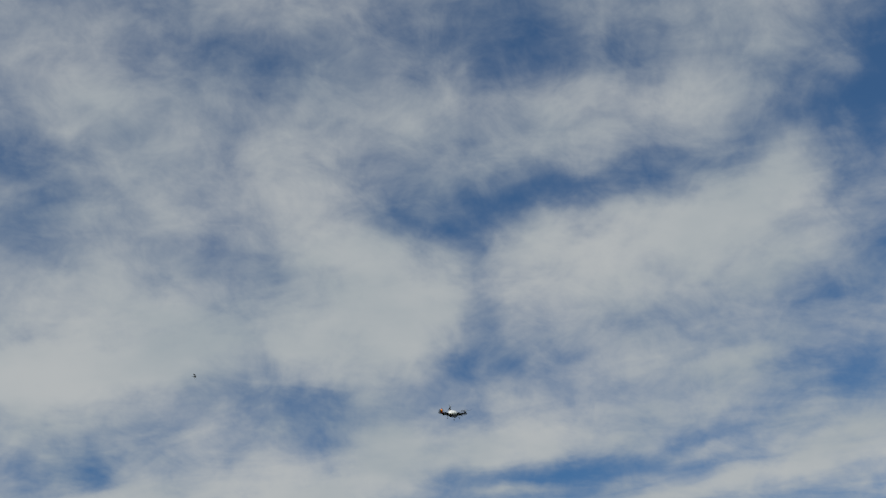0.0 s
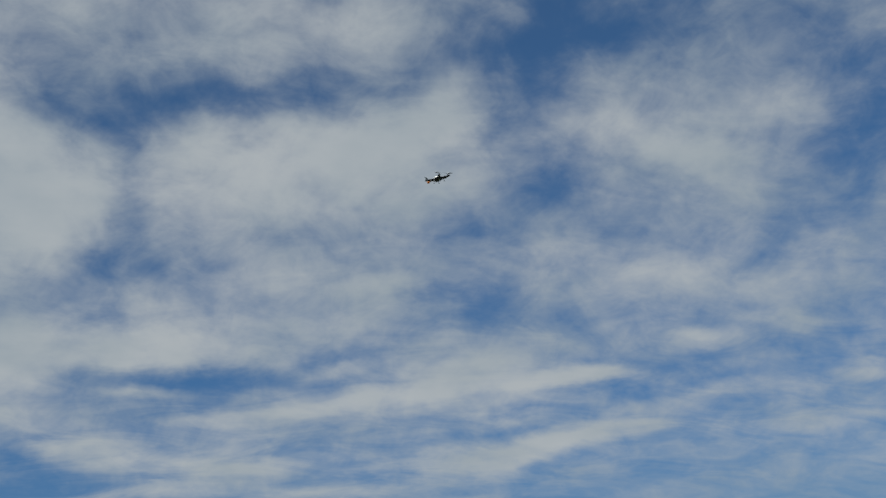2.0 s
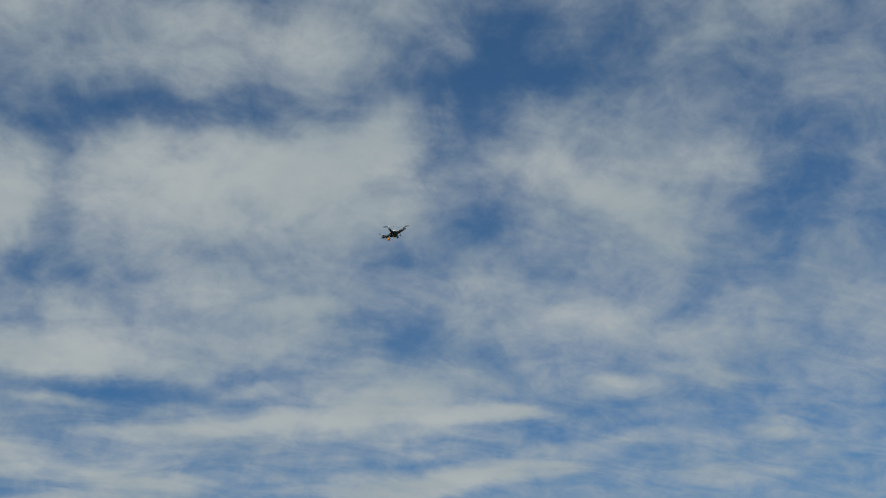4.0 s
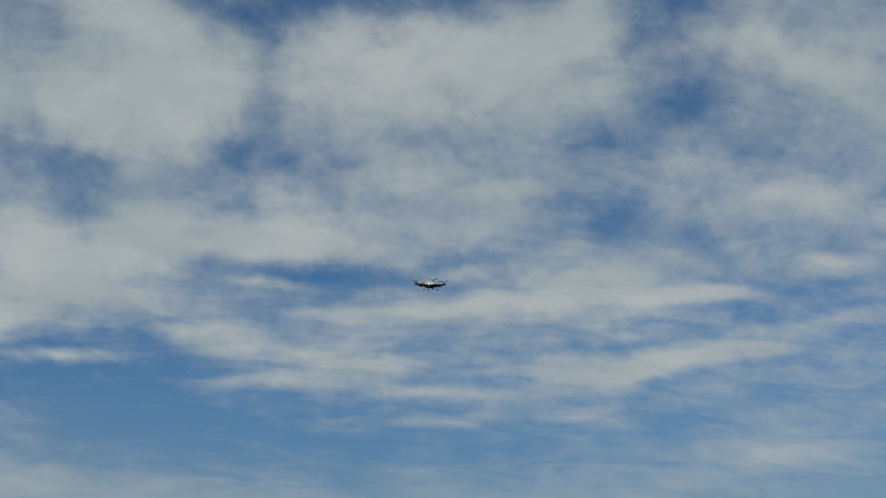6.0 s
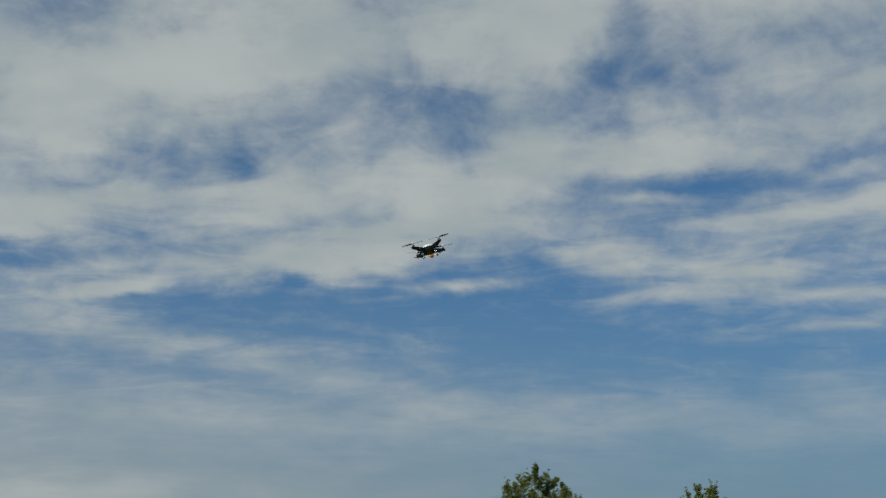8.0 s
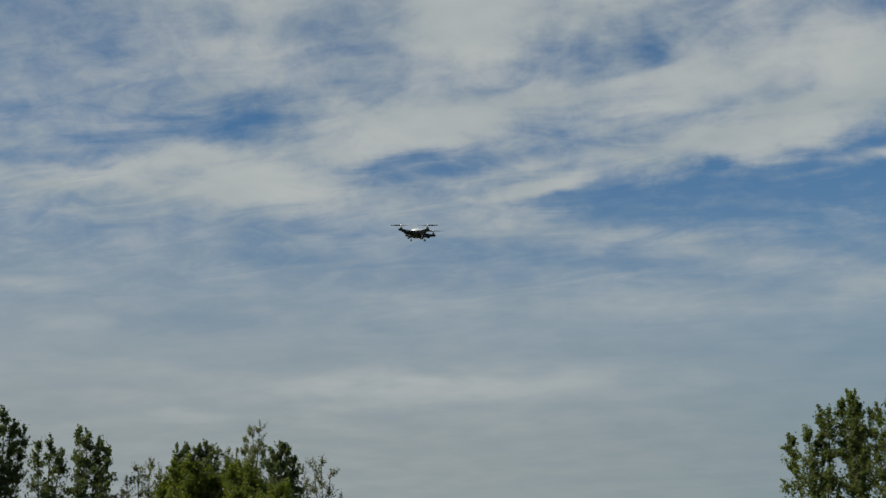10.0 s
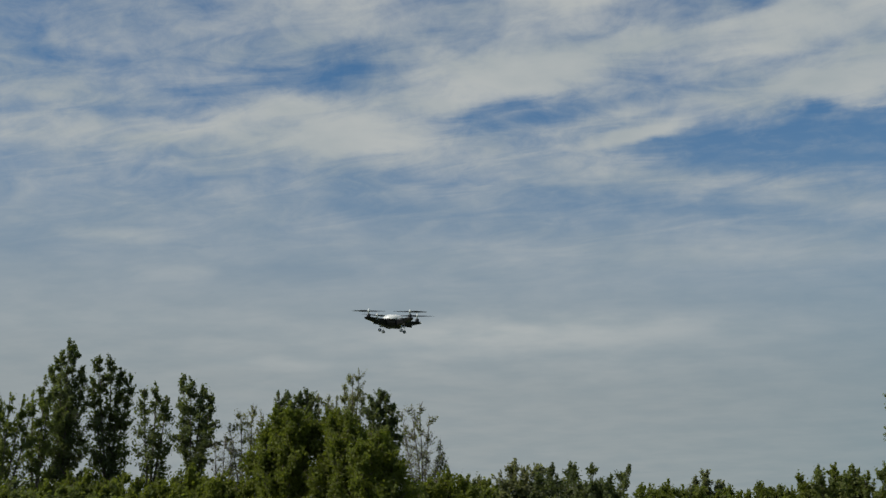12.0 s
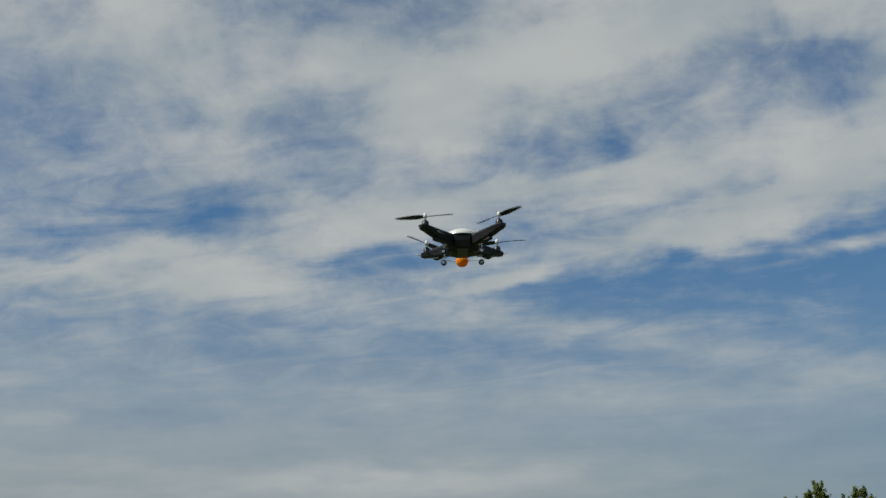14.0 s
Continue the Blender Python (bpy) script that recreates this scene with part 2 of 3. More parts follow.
    patch = n.math("MULTIPLY", n.math("SUBTRACT", n.noise(dome, 30.0, 6.0, 0.66, 0.5).outputs["Fac"], 0.5), 0.5)
    fibre = n.add("ShaderNodeMapping")
    n.put(sheet, fibre.inputs["Vector"])
    fibre.inputs["Rotation"].default_value = (0, 0, radians(18))
    fibre.inputs["Scale"].default_value = (2.6, 5.2, 1.0)
    strand = n.math("MULTIPLY", n.math("SUBTRACT", n.noise(fibre.outputs[0], 1.9, 7.0, 0.6, 1.2).outputs["Fac"], 0.5), 0.95)
    detail = n.math("ADD", broad, n.math("MULTIPLY", patch, 1.0))
    detail = n.math("MULTIPLY_ADD", billow, n.math("MULTIPLY_ADD", near, 0.6, 0.4), detail)
    detail = n.math("MULTIPLY_ADD", strand, n.math("MULTIPLY_ADD", near, -0.65, 1.0), detail)
    calm = n.span(up, 0.15, 0.31, 0.14, 1.0)
    dense = n.span(n.math("MULTIPLY_ADD", detail, calm, cover), -0.05, 0.86, 0.03, 0.97)
    # thick parts a little greyer than thin bright rims
    grey = n.noise(sheet, 4.5, 5.0, 0.5).outputs["Fac"]
    white = n.blend(n.span(grey, 0.3, 0.75), CLOUD_LIT, CLOUD_SHADE)
    air = n.blend(1.0, sky.outputs[0], AIR_TINT, "MULTIPLY")
    haze = n.math("MULTIPLY", n.span(up, 0.08, 0.34, 1.0, 0.0), n.math("MULTIPLY_ADD", sunward, 0.15, 0.85))
    air = n.blend(n.math("MULTIPLY", haze, HAZE_MOST), air, n.blend(sunward, HAZE_FAR, HAZE))
    back = n.add("ShaderNodeBackground")
    n.put(n.blend(dense, air, white), back.inputs["Color"])
    back.inputs["Strength"].default_value = 1.0
    out = n.add("ShaderNodeOutputWorld")
    n.put(back.outputs[0], out.inputs[0])


AIR_TINT = (0.037, 0.063, 0.080, 1)
CLOUD_LIT, CLOUD_SHADE = (0.49, 0.497, 0.476, 1), (0.366, 0.402, 0.409, 1)
HAZE, HAZE_FAR, HAZE_MOST = (0.274, 0.299, 0.304, 1), (0.168, 0.232, 0.262, 1), 0.95
COVER_LOW, COVER_CLEAR, COVER_HIGH, GAP_DEPTH, BANK_DEPTH = 0.28, 0.02, 0.355, 0.60, 1.08
make_sky()

# ---- materials ----
def surface(name, dark, light, rough, metal=0.0, scale=8.0, bump=0.0, bump_scale=60.0, coat=0.0, vary=0.0, gloss=0.5):
    """A plain surface whose colour and gloss wander between two tones at two sizes."""
    mat = bpy.data.materials.new(name)
    mat.use_nodes = True
    n = Nodes(mat.node_tree)
    where = n.add("ShaderNodeTexCoord").outputs["Object"]
    large = n.noise(where, scale, 5.0, 0.6).outputs["Fac"]
    small = n.noise(where, scale * 9.0, 4.0, 0.6).outputs["Fac"]
    fac = n.span(n.math("MULTIPLY_ADD", small, 0.45, n.math("MULTIPLY", large, 0.55)), 0.3, 0.7)
    if vary:
        rnd = n.add("ShaderNodeNewGeometry").outputs["Random Per Island"]
        fac = n.math("MULTIPLY_ADD", rnd, vary, n.math("MULTIPLY", fac, 1.0 - vary))
    shade = n.add("ShaderNodeBsdfPrincipled")
    n.put(n.blend(fac, (*dark, 1), (*light, 1)), shade.inputs["Base Color"])
    n.put(n.span(small, 0.2, 0.8, rough * 0.85, min(1.0, rough * 1.15)), shade.inputs["Roughness"])
    shade.inputs["Metallic"].default_value = metal
    shade.inputs["Coat Weight"].default_value = coat
    shade.inputs["Specular IOR Level"].default_value = gloss
    if bump:
        relief = n.add("ShaderNodeBump")
        relief.inputs["Strength"].default_value = bump
        relief.inputs["Distance"].default_value = 0.01
        n.put(n.noise(where, bump_scale, 4.0, 0.6).outputs["Fac"], relief.inputs["Height"])
        n.put(relief.outputs[0], shade.inputs["Normal"])
    out = n.add("ShaderNodeOutputMaterial")
    n.put(shade.outputs[0], out.inputs[0])
    return mat


def leaf_material(name, dark, light, through=0.58, passed=(1.15, 1.25, 0.5, 1)):
    """Thin stuff in two tones, from piece to piece and from bough to bough, with light passing through."""
    mat = bpy.data.materials.new(name)
    mat.use_nodes = True
    n = Nodes(mat.node_tree)
    where = n.add("ShaderNodeTexCoord").outputs["Object"]
    rnd = n.add("ShaderNodeNewGeometry").outputs["Random Per Island"]
    bough = n.span(n.noise(where, 0.55, 3.0, 0.55).outputs["Fac"], 0.32, 0.68)
    fac = n.math("MULTIPLY_ADD", rnd, 0.5, n.math("MULTIPLY", bough, 0.5))
    colour = n.blend(fac, (*dark, 1), (*light, 1))
    shade = n.add("ShaderNodeBsdfPrincipled")
    n.put(colour, shade.inputs["Base Color"])
    shade.inputs["Roughness"].default_value = 0.6
    shade.inputs["Specular IOR Level"].default_value = 0.3
    thin = n.add("ShaderNodeBsdfTranslucent")
    n.put(n.blend(1.0, colour, passed, "MULTIPLY"), thin.inputs["Color"])
    both = n.add("ShaderNodeMixShader")
    both.inputs[0].default_value = through
    n.put(shade.outputs[0], both.inputs[1])
    n.put(thin.outputs[0], both.inputs[2])
    out = n.add("ShaderNodeOutputMaterial")
    n.put(both.outputs[0], out.inputs[0])
    return mat


BARK = surface("bark", (0.06, 0.048, 0.036), (0.17, 0.14, 0.11), 0.9, scale=3.0, bump=0.6, bump_scale=14.0)
GRASS = surface("grass", (0.035, 0.06, 0.015), (0.10, 0.12, 0.035), 0.95, scale=0.12, bump=0.8, bump_scale=9.0)
LEAF_DARK = leaf_material("poplar_leaves", (0.085, 0.105, 0.05), (0.19, 0.21, 0.10))
LEAF_MID = leaf_material("broad_leaves", (0.11, 0.135, 0.045), (0.225, 0.245, 0.085))
LEAF_PALE = leaf_material("thin_leaves", (0.16, 0.165, 0.09), (0.30, 0.30, 0.18))
LEAF_FRESH = leaf_material("willow_leaves", (0.11, 0.13, 0.024), (0.225, 0.245, 0.055))
CARBON = surface("black_composite", (0.004, 0.004, 0.0045), (0.010, 0.0095, 0.010), 0.45, scale=30.0, bump=0.1, bump_scale=300.0, gloss=0.3)
BLACK = surface("black_plastic", (0.006, 0.006, 0.0065), (0.014, 0.014, 0.015), 0.4, scale=40.0)
RUBBER = surface("rubber", (0.015, 0.015, 0.015), (0.035, 0.034, 0.033), 0.85, scale=60.0)
WHITE = surface("white_shell", (0.66, 0.66, 0.62), (0.80, 0.80, 0.76), 0.32, scale=14.0, coat=0.3)
STEEL = surface("bright_metal", (0.55, 0.55, 0.56), (0.78, 0.78, 0.78), 0.25, metal=0.9, scale=40.0)
ORANGE = leaf_material("orange_celluloid", (1.0, 0.37, 0.008), (1.0, 0.45, 0.016), through=0.45, passed=(1.0, 1.0, 1.0, 1))
MARK = surface("pale_print", (0.45, 0.45, 0.45), (0.6, 0.6, 0.6), 0.6, scale=30.0)
FEATHER = surface("dark_feather", (0.02, 0.018, 0.016), (0.06, 0.055, 0.05), 0.8, scale=20.0)


# ---- building blocks ----
def part(name, bm, material, parent, label=""):
    mesh = bpy.data.meshes.new(name)
    bm.to_mesh(mesh)
    bm.free()
    mesh.materials.append(material)
    ob = new(name, mesh)
    ob.parent = parent
    if label:
        tagged(ob, label)
    return ob


def smooth(bm):
    for face in bm.faces:
        face.smooth = True
    return bm


def lathe(bm, rings, steps=20, m=Matrix()):
    """A closed turned body from (radius, height) rings about z."""
    loops = []
    for r, z in rings:
        loops.append([bm.verts.new(m @ Vector((r * math.cos(math.tau * i / steps), r * math.sin(math.tau * i / steps), z))) for i in range(steps)])
    for a, b in zip(loops, loops[1:]):
        for i in range(steps):
            bm.faces.new((a[i], a[(i + 1) % steps], b[(i + 1) % steps], b[i]))
    bm.faces.new(loops[0][::-1])
    bm.faces.new(loops[-1])
    return bm


def tube(bm, points, radii, steps=8):
    """A round bar along points, with a radius at each."""
    loops = []
    side = Vector((0.31, 0.83, 0.47)).normalized()
    for i, p in enumerate(points):
        along = (points[min(i + 1, len(points) - 1)] - points[max(i - 1, 0)]).normalized()
        x = along.cross(side).normalized()
        y = along.cross(x)
        loops.append([bm.verts.new(p + (x * math.cos(math.tau * k / steps) + y * math.sin(math.tau * k / steps)) * radii[i]) for k in range(steps)])
    for a, b in zip(loops, loops[1:]):
        for k in range(steps):
            bm.faces.new((a[k], b[k], b[(k + 1) % steps], a[(k + 1) % steps]))
    bm.faces.new(loops[0])
    bm.faces.new(loops[-1][::-1])
    return bm


def loft(bm, sections):
    """A closed body through sections, each a list of as many points."""
    loops = [[bm.verts.new(p) for p in s] for s in sections]
    count = len(loops[0])
    for a, b in zip(loops, loops[1:]):
        for k in range(count):
            bm.faces.new((a[k], a[(k + 1) % count], b[(k + 1) % count], b[k]))
    bm.faces.new(loops[0][::-1])
    bm.faces.new(loops[-1])
    bmesh.ops.recalc_face_normals(bm, faces=bm.faces)
    return bm


# ---- ground ----
def make_ground():
    bm = bmesh.new()
    steps = 56
    reach = [0.0] + [1.6 * 1.155 ** i for i in range(54)]
    rings = []
    for r in reach:
        if r == 0:
            rings.append([bm.verts.new((0, 0, 0))])
            continue
        ring = []
        for k in range(steps):
            x, y = r * math.sin(math.tau * k / steps), r * math.cos(math.tau * k / steps)
            lift = 0.06 * noise.noise(Vector((x * 0.25, y * 0.25, 0))) * min(1.0, r / 6) if r < 400 else 0.0
            ring.append(bm.verts.new((x, y, lift)))
        rings.append(ring)
    for k in range(steps):
        bm.faces.new((rings[0][0], rings[1][k], rings[1][(k + 1) % steps]))
    for a, b in zip(rings[1:], rings[2:]):
        for k in range(steps):
            bm.faces.new((a[k], b[k], b[(k + 1) % steps], a[(k + 1) % steps]))
    bmesh.ops.recalc_face_normals(bm, faces=bm.faces)
    ob = part("ground", smooth(bm), GRASS, None)
    tagged(ob, "open field of short green grass", "ground", kind="structure")


make_ground()


# ---- trees ----
def leaf_mesh(name, centres, sizes, rng):
    """Leaf sprays: at each centre a bent pair of blades turned at random."""
    count = len(centres)
    axis = rng.normal(size=(count, 3))
    axis /= np.linalg.norm(axis, axis=1)[:, None]
    other = np.cross(axis, rng.normal(size=(count, 3)))
    other /= np.linalg.norm(other, axis=1)[:, None]
    up = np.cross(axis, other)
    s = sizes[:, None]
    tip, tail = centres + axis * s, centres - axis * s
    left = centres + other * s * 0.55 + up * s * 0.25
    right = centres - other * s * 0.55 + up * s * 0.25
    verts = np.stack([tail, right, tip, left], 1).reshape(-1, 3)
    mesh = bpy.data.meshes.new(name)
    base = np.arange(count) * 4
    faces = np.concatenate([np.stack([base, base + 1, base + 2], 1), np.stack([base, base + 2, base + 3], 1)])
    mesh.from_pydata(verts.tolist(), [], faces.tolist())
    return mesh


def make_tree(kind_name, az, distance, tops, leaf, label, seed, reach=0.6, tufts=50, leaves=60, spread=0.29, size=0.1, twigs=1, low=0.06, trunk=0.15, juts=(), category="tree"):
    """A tree: a tapered trunk that splits into leaders, one to each top (sideways, height), and leaf tufts on shoots along each leader."""
    rng = np.random.default_rng(seed)
    a = radians(az)
    root = new(kind_name)
    root.location = (distance * math.sin(a), distance * math.cos(a), 0.0)
    root.rotation_euler = (0, 0, -a)
    tallest = max(h for _, h in tops)
    fork = Vector((rng.normal(0, 0.1), rng.normal(0, 0.1), tallest * rng.uniform(0.22, 0.32)))
    bm = bmesh.new()
    tube(bm, [Vector((0, 0, -0.15)), fork * 0.5 + Vector((rng.normal(0, 0.04), 0, 0)), fork], [trunk * 1.25, trunk, trunk * 0.85], 8)
    part("trunk", smooth(bm), BARK, root)
    centres, sizes = [], []

    def tuft(bm, fork_at, end, thick, wide):
        """A shoot with twigs, and the leaf sprays round its end."""
        tube(bm, [fork_at, fork_at.lerp(end, 0.55) + Vector((0, 0, -0.04)), end], [thick, thick * 0.7, 0.005], 4)
        for _ in range(twigs):
            tip = end + Vector((rng.normal(), rng.normal(), abs(rng.normal()) * 1.2)) * wide * 0.75
            tube(bm, [fork_at.lerp(end, rng.uniform(0.3, 0.95)), tip], [max(0.007, thick * 0.5), 0.004], 3)
        amount = int(leaves * rng.uniform(0.2, 0.82))
        puff = rng.normal(size=(amount, 3))
        puff *= rng.uniform(0.05, 1.0, (amount, 1)) ** 0.45 / np.linalg.norm(puff, axis=1)[:, None] * wide * rng.uniform(0.6, 1.15)
        # sprays point outwards and up, and thin out back along the shoot
        along = np.array((end - fork_at).normalized() + Vector((0, 0, 0.6)))
        puff = puff * 0.85 + along * rng.normal(0, wide * 0.45, (amount, 1))
        back = rng.uniform(0, 1, (amount, 1)) ** 3.0
        centres.append(puff + np.array(end) * (1 - back) + np.array(fork_at) * back)
        sizes.append(rng.uniform(0.5, 1.25, amount) * size)

    for side, high in tops:
        bm = bmesh.new()
        deep = rng.normal(0, 0.55) * reach
        top = Vector((side, deep, high - 0.1))
        elbow = fork.lerp(top, 0.45) + Vector((side * 0.22, deep * 0.3, 0.0))
        elbow.x += rng.normal(0, 0.12)
        knots = [fork.lerp(elbow, u).lerp(elbow.lerp(top, u), u) for u in np.linspace(0, 1, 8)]
        tube(bm, knots, [trunk * (0.55 - 0.5 * u) + 0.008 for u in np.linspace(0, 1, 8)], 6)
        turn = rng.uniform(0, math.tau)
        count = max(6, tufts // 3)
        for i in range(count):
            z = high - 0.25 - high * (1 - low) * ((i + rng.uniform()) / count) ** 1.1
            g = (high - z) / high
            if z > fork.z:
                u = min(1.0, (z - fork.z) / max(0.1, top.z - fork.z)) * 7
                axis = knots[min(6, int(u))].lerp(knots[min(6, int(u)) + 1], min(1.0, u - min(6, int(u))))
            else:
                axis = Vector((side * 0.8, deep, max(0.25, z)))
            # boughs: short at the top, long two fifths down, each with tufts over its outer half
            turn += 2.4 + rng.uniform(-0.6, 0.6)
            out = reach * min(1.25, 0.18 + 2.4 * g) * rng.uniform(0.5, 2.1)
            end = axis + Vector((math.cos(turn) * out, math.sin(turn) * out, rng.uniform(-0.1, 0.35) * out))
            start = axis + Vector((0, 0, -0.5 * out - 0.1))
            end.z, start.z = max(0.25, min(end.z, high - 0.15)), max(0.15, start.z)
            thick = 0.014 + 0.018 * g
            tube(bm, [start, start.lerp(end, 0.5) + Vector((0, 0, -0.08 * out)), end], [thick, thick * 0.75, thick * 0.3], 5)
            wide = spread * min(1.0, 0.55 + 1.4 * g)
            for k in range(5):
                spot = start.lerp(end, rng.uniform(0.3, 1.0)) + Vector((rng.normal(0, 0.22), rng.normal(0, 0.22), rng.normal(0.05, 0.2))) * min(1.0, 0.3 + 2 * g)
                spot.z = max(0.2, min(spot.z, high - 0.1))
                tuft(bm, start.lerp(end, rng.uniform(0.2, 0.8)), spot, thick * 0.6, wide * rng.uniform(0.7, 1.2))
        # the leader itself is leafy to its tip
        for i in range(tufts // 3):
            u = 7 * (1 - 0.75 * (i / (tufts // 3)) ** 1.3)
            axis = knots[min(6, int(u))].lerp(knots[min(6, int(u)) + 1], min(1.0, u - min(6, int(u))))
            away = 0.08 + 0.28 * min(1.0, i / 6)
            spot = axis + Vector((rng.normal(0, away), rng.normal(0, away), rng.uniform(-0.1, 0.12)))
            tuft(bm, axis + Vector((0, 0, -0.3)), spot, 0.012, spread * min(1.0, 0.42 + i * 0.09))
        part("limb", smooth(bm), BARK, root)
    for side, high in juts:
        bm = bmesh.new()
        start = Vector((0, 0, high - 0.5))
        for u in np.linspace(0.3, 1.0, 8):
            at = start.lerp(Vector((side, rng.normal(0, 0.1), high)), u)
            tuft(bm, start, at + Vector((0, 0, rng.normal(0, 0.07))), 0.02, spread * 0.6)
        part("limb", smooth(bm), BARK, root)
    mesh = leaf_mesh("crown", np.concatenate(centres), np.concatenate(sizes), rng)
    mesh.materials.append(leaf)
    crown = new("crown", mesh)
    crown.parent = root
    tagged(root, label, category, "trees along the field's edge")
    return root


TALL = "tall dense dark green poplar at the field's edge"
make_tree("poplar_tree", -16.63, 82, [(-1.36, 7.26), (-0.69, 8.09), (-0.2, 8.88), (0.28, 9.25), (0.99, 9.08), (1.49, 8.63)], LEAF_MID, "loose mid-green poplar with gaps in its crown", 1, reach=0.62, tufts=34, leaves=52)
make_tree("poplar_tree", -15.22, 83, [(-0.49, 9.52), (0.12, 10.34), (0.42, 9.47)], LEAF_MID, "slim mid-green poplar crowded by a taller one", 20, reach=0.6, tufts=42, leaves=52)
make_tree("poplar_tree", -14.22, 85, [(-0.93, 11.21), (-0.51, 12.16), (-0.07, 12.77), (0.28, 12.57), (0.88, 11.23), (-0.0, 10.03)], LEAF_DARK, TALL, 2, reach=0.66, tufts=58, leaves=64)
make_tree("poplar_tree", -12.53, 86, [(-1.07, 10.73), (-0.76, 12.11), (-0.07, 12.17), (0.55, 11.33), (1.18, 11.06)], LEAF_DARK, TALL, 3, reach=0.6, tufts=58, leaves=62)
make_tree("poplar_tree", -10.71, 84, [(-0.66, 9.9), (0.03, 10.36), (0.7, 9.58)], LEAF_DARK, "slender dull green poplar with an open crown", 4, reach=0.62, tufts=48, leaves=52)
make_tree("poplar_tree", -9.01, 80, [(-0.84, 10.43), (-0.37, 10.28), (0.36, 9.96), (0.86, 9.37)], LEAF_DARK, "dark green tree with boughs that jut out sideways", 5, reach=0.42, tufts=52, leaves=60, juts=((1.35, 7.6), (1.55, 6.55), (-1.5, 6.9)))
make_tree("young_tree", -6.96, 80, [(-0.94, 7.8), (-0.3, 8.53), (0.38, 8.8), (1.02, 8.35)], LEAF_PALE, "thin pale tree with sparse greyish leaves", 6, reach=0.85, tufts=40, leaves=24, size=0.085, twigs=4, trunk=0.10)
make_tree("young_tree", -7.86, 79, [(-0.43, 6.52), (0.11, 6.75), (0.6, 6.62)], LEAF_PALE, "low almost bare sapling with grey twigs", 21, reach=0.6, tufts=26, leaves=10, size=0.07, twigs=6, trunk=0.07)
make_tree("broadleaf_tree", -5.34, 77, [(-0.39, 9.19), (-0.01, 9.32), (0.44, 8.81)], LEAF_DARK, "narrow dark green tree behind a willow", 22, reach=0.5, tufts=50, leaves=62)
make_tree("broadleaf_tree", -4.48, 77, [(-0.37, 9.26), (0.04, 9.49), (0.37, 9.01)], LEAF_DARK, "narrow dark green tree behind a willow", 23, reach=0.5, tufts=50, leaves=62)
make_tree("young_tree", -3.58, 78, [(-0.53, 9.3), (0.06, 9.24), (0.51, 9.02)], LEAF_PALE, "slim tree with a pale feathery top", 24, reach=0.6, tufts=46, leaves=44, size=0.08, twigs=2, trunk=0.10)
make_tree("willow_tree", -5.47, 73, [(-1.43, 5.66), (-0.86, 6.85), (-0.28, 7.88), (0.32, 8.07), (0.93, 7.77), (1.54, 7.59)], LEAF_FRESH, "broad dense yellow-green willow-like tree", 7, reach=0.95, tufts=68, leaves=92, low=0.03, spread=0.36)
make_tree("willow_tree", -3.13, 72, [(-1.12, 7.22), (-0.53, 7.76), (0.06, 7.91), (0.66, 7.7), (1.12, 7.02), (-0.07, 6.57)], LEAF_FRESH, "broad dense yellow-green willow-like tree", 18, reach=0.95, tufts=68, leaves=92, low=0.03, spread=0.36)
make_tree("willow_tree", -1.28, 70, [(-1.17, 6.14), (-0.53, 6.58), (0.14, 6.72), (0.64, 5.72), (1.01, 4.94)], LEAF_FRESH, "low broad yellow-green willow-like tree", 8, reach=0.85, tufts=56, leaves=92, low=0.03, spread=0.36)
make_tree("young_tree", -2.44, 80, [(-0.61, 10.11), (-0.15, 10.65), (0.25, 11.02), (0.47, 9.45)], LEAF_PALE, "slim tree with a pale feathery spire", 9, reach=0.42, tufts=44, leaves=46, size=0.075, twigs=2, trunk=0.11)
make_tree("broadleaf_tree", -1.26, 76, [(-0.61, 8.99), (-0.14, 9.31), (0.18, 9.31), (0.59, 8.58)], LEAF_DARK, "compact dark green tree beside a willow", 10, reach=0.48, tufts=62, leaves=72)
make_tree("young_tree", 0.54, 84, [(-1.42, 8.93), (-0.86, 9.28), (-0.34, 9.42), (0.29, 8.73), (1.02, 7.13), (1.23, 6.3)], LEAF_PALE, "almost bare tree with fine visible branches", 11, reach=0.8, tufts=33, leaves=15, size=0.08, twigs=5, trunk=0.09, low=0.3)
make_tree("broadleaf_tree", 20.81, 80, [(-1.45, 10.11), (-0.44, 10.5), (0.31, 11.49), (0.83, 11.53)], LEAF_MID, "lower light green tree crowding a taller one", 19, reach=0.6, tufts=60, leaves=62)
make_tree("broadleaf_tree", 22.37, 80, [(-0.68, 12.11), (-0.25, 12.54), (0.09, 12.32), (0.23, 11.73)], LEAF_MID, "narrow light green tree rising from the hedgerow", 12, reach=0.5, tufts=66, leaves=66)
make_tree("broadleaf_tree", 23.81, 80, [(-1.23, 11.31), (-0.75, 11.59), (-0.15, 12.04), (0.37, 12.08), (0.74, 11.61)], LEAF_MID, "slender light green tree with a split top", 13, reach=0.42, tufts=56, leaves=60)
make_tree("broadleaf_tree", 27.43, 70, [(-2.72, 9.87), (-1.93, 11.26), (-1.08, 12.05), (-0.88, 12.71), (-0.15, 13.19), (0.6, 13.39), (1.35, 12.96), (1.95, 12.58), (2.19, 12.01)], LEAF_MID, "tall full round-topped green tree", 14, reach=0.95, tufts=80, leaves=58, spread=0.36)
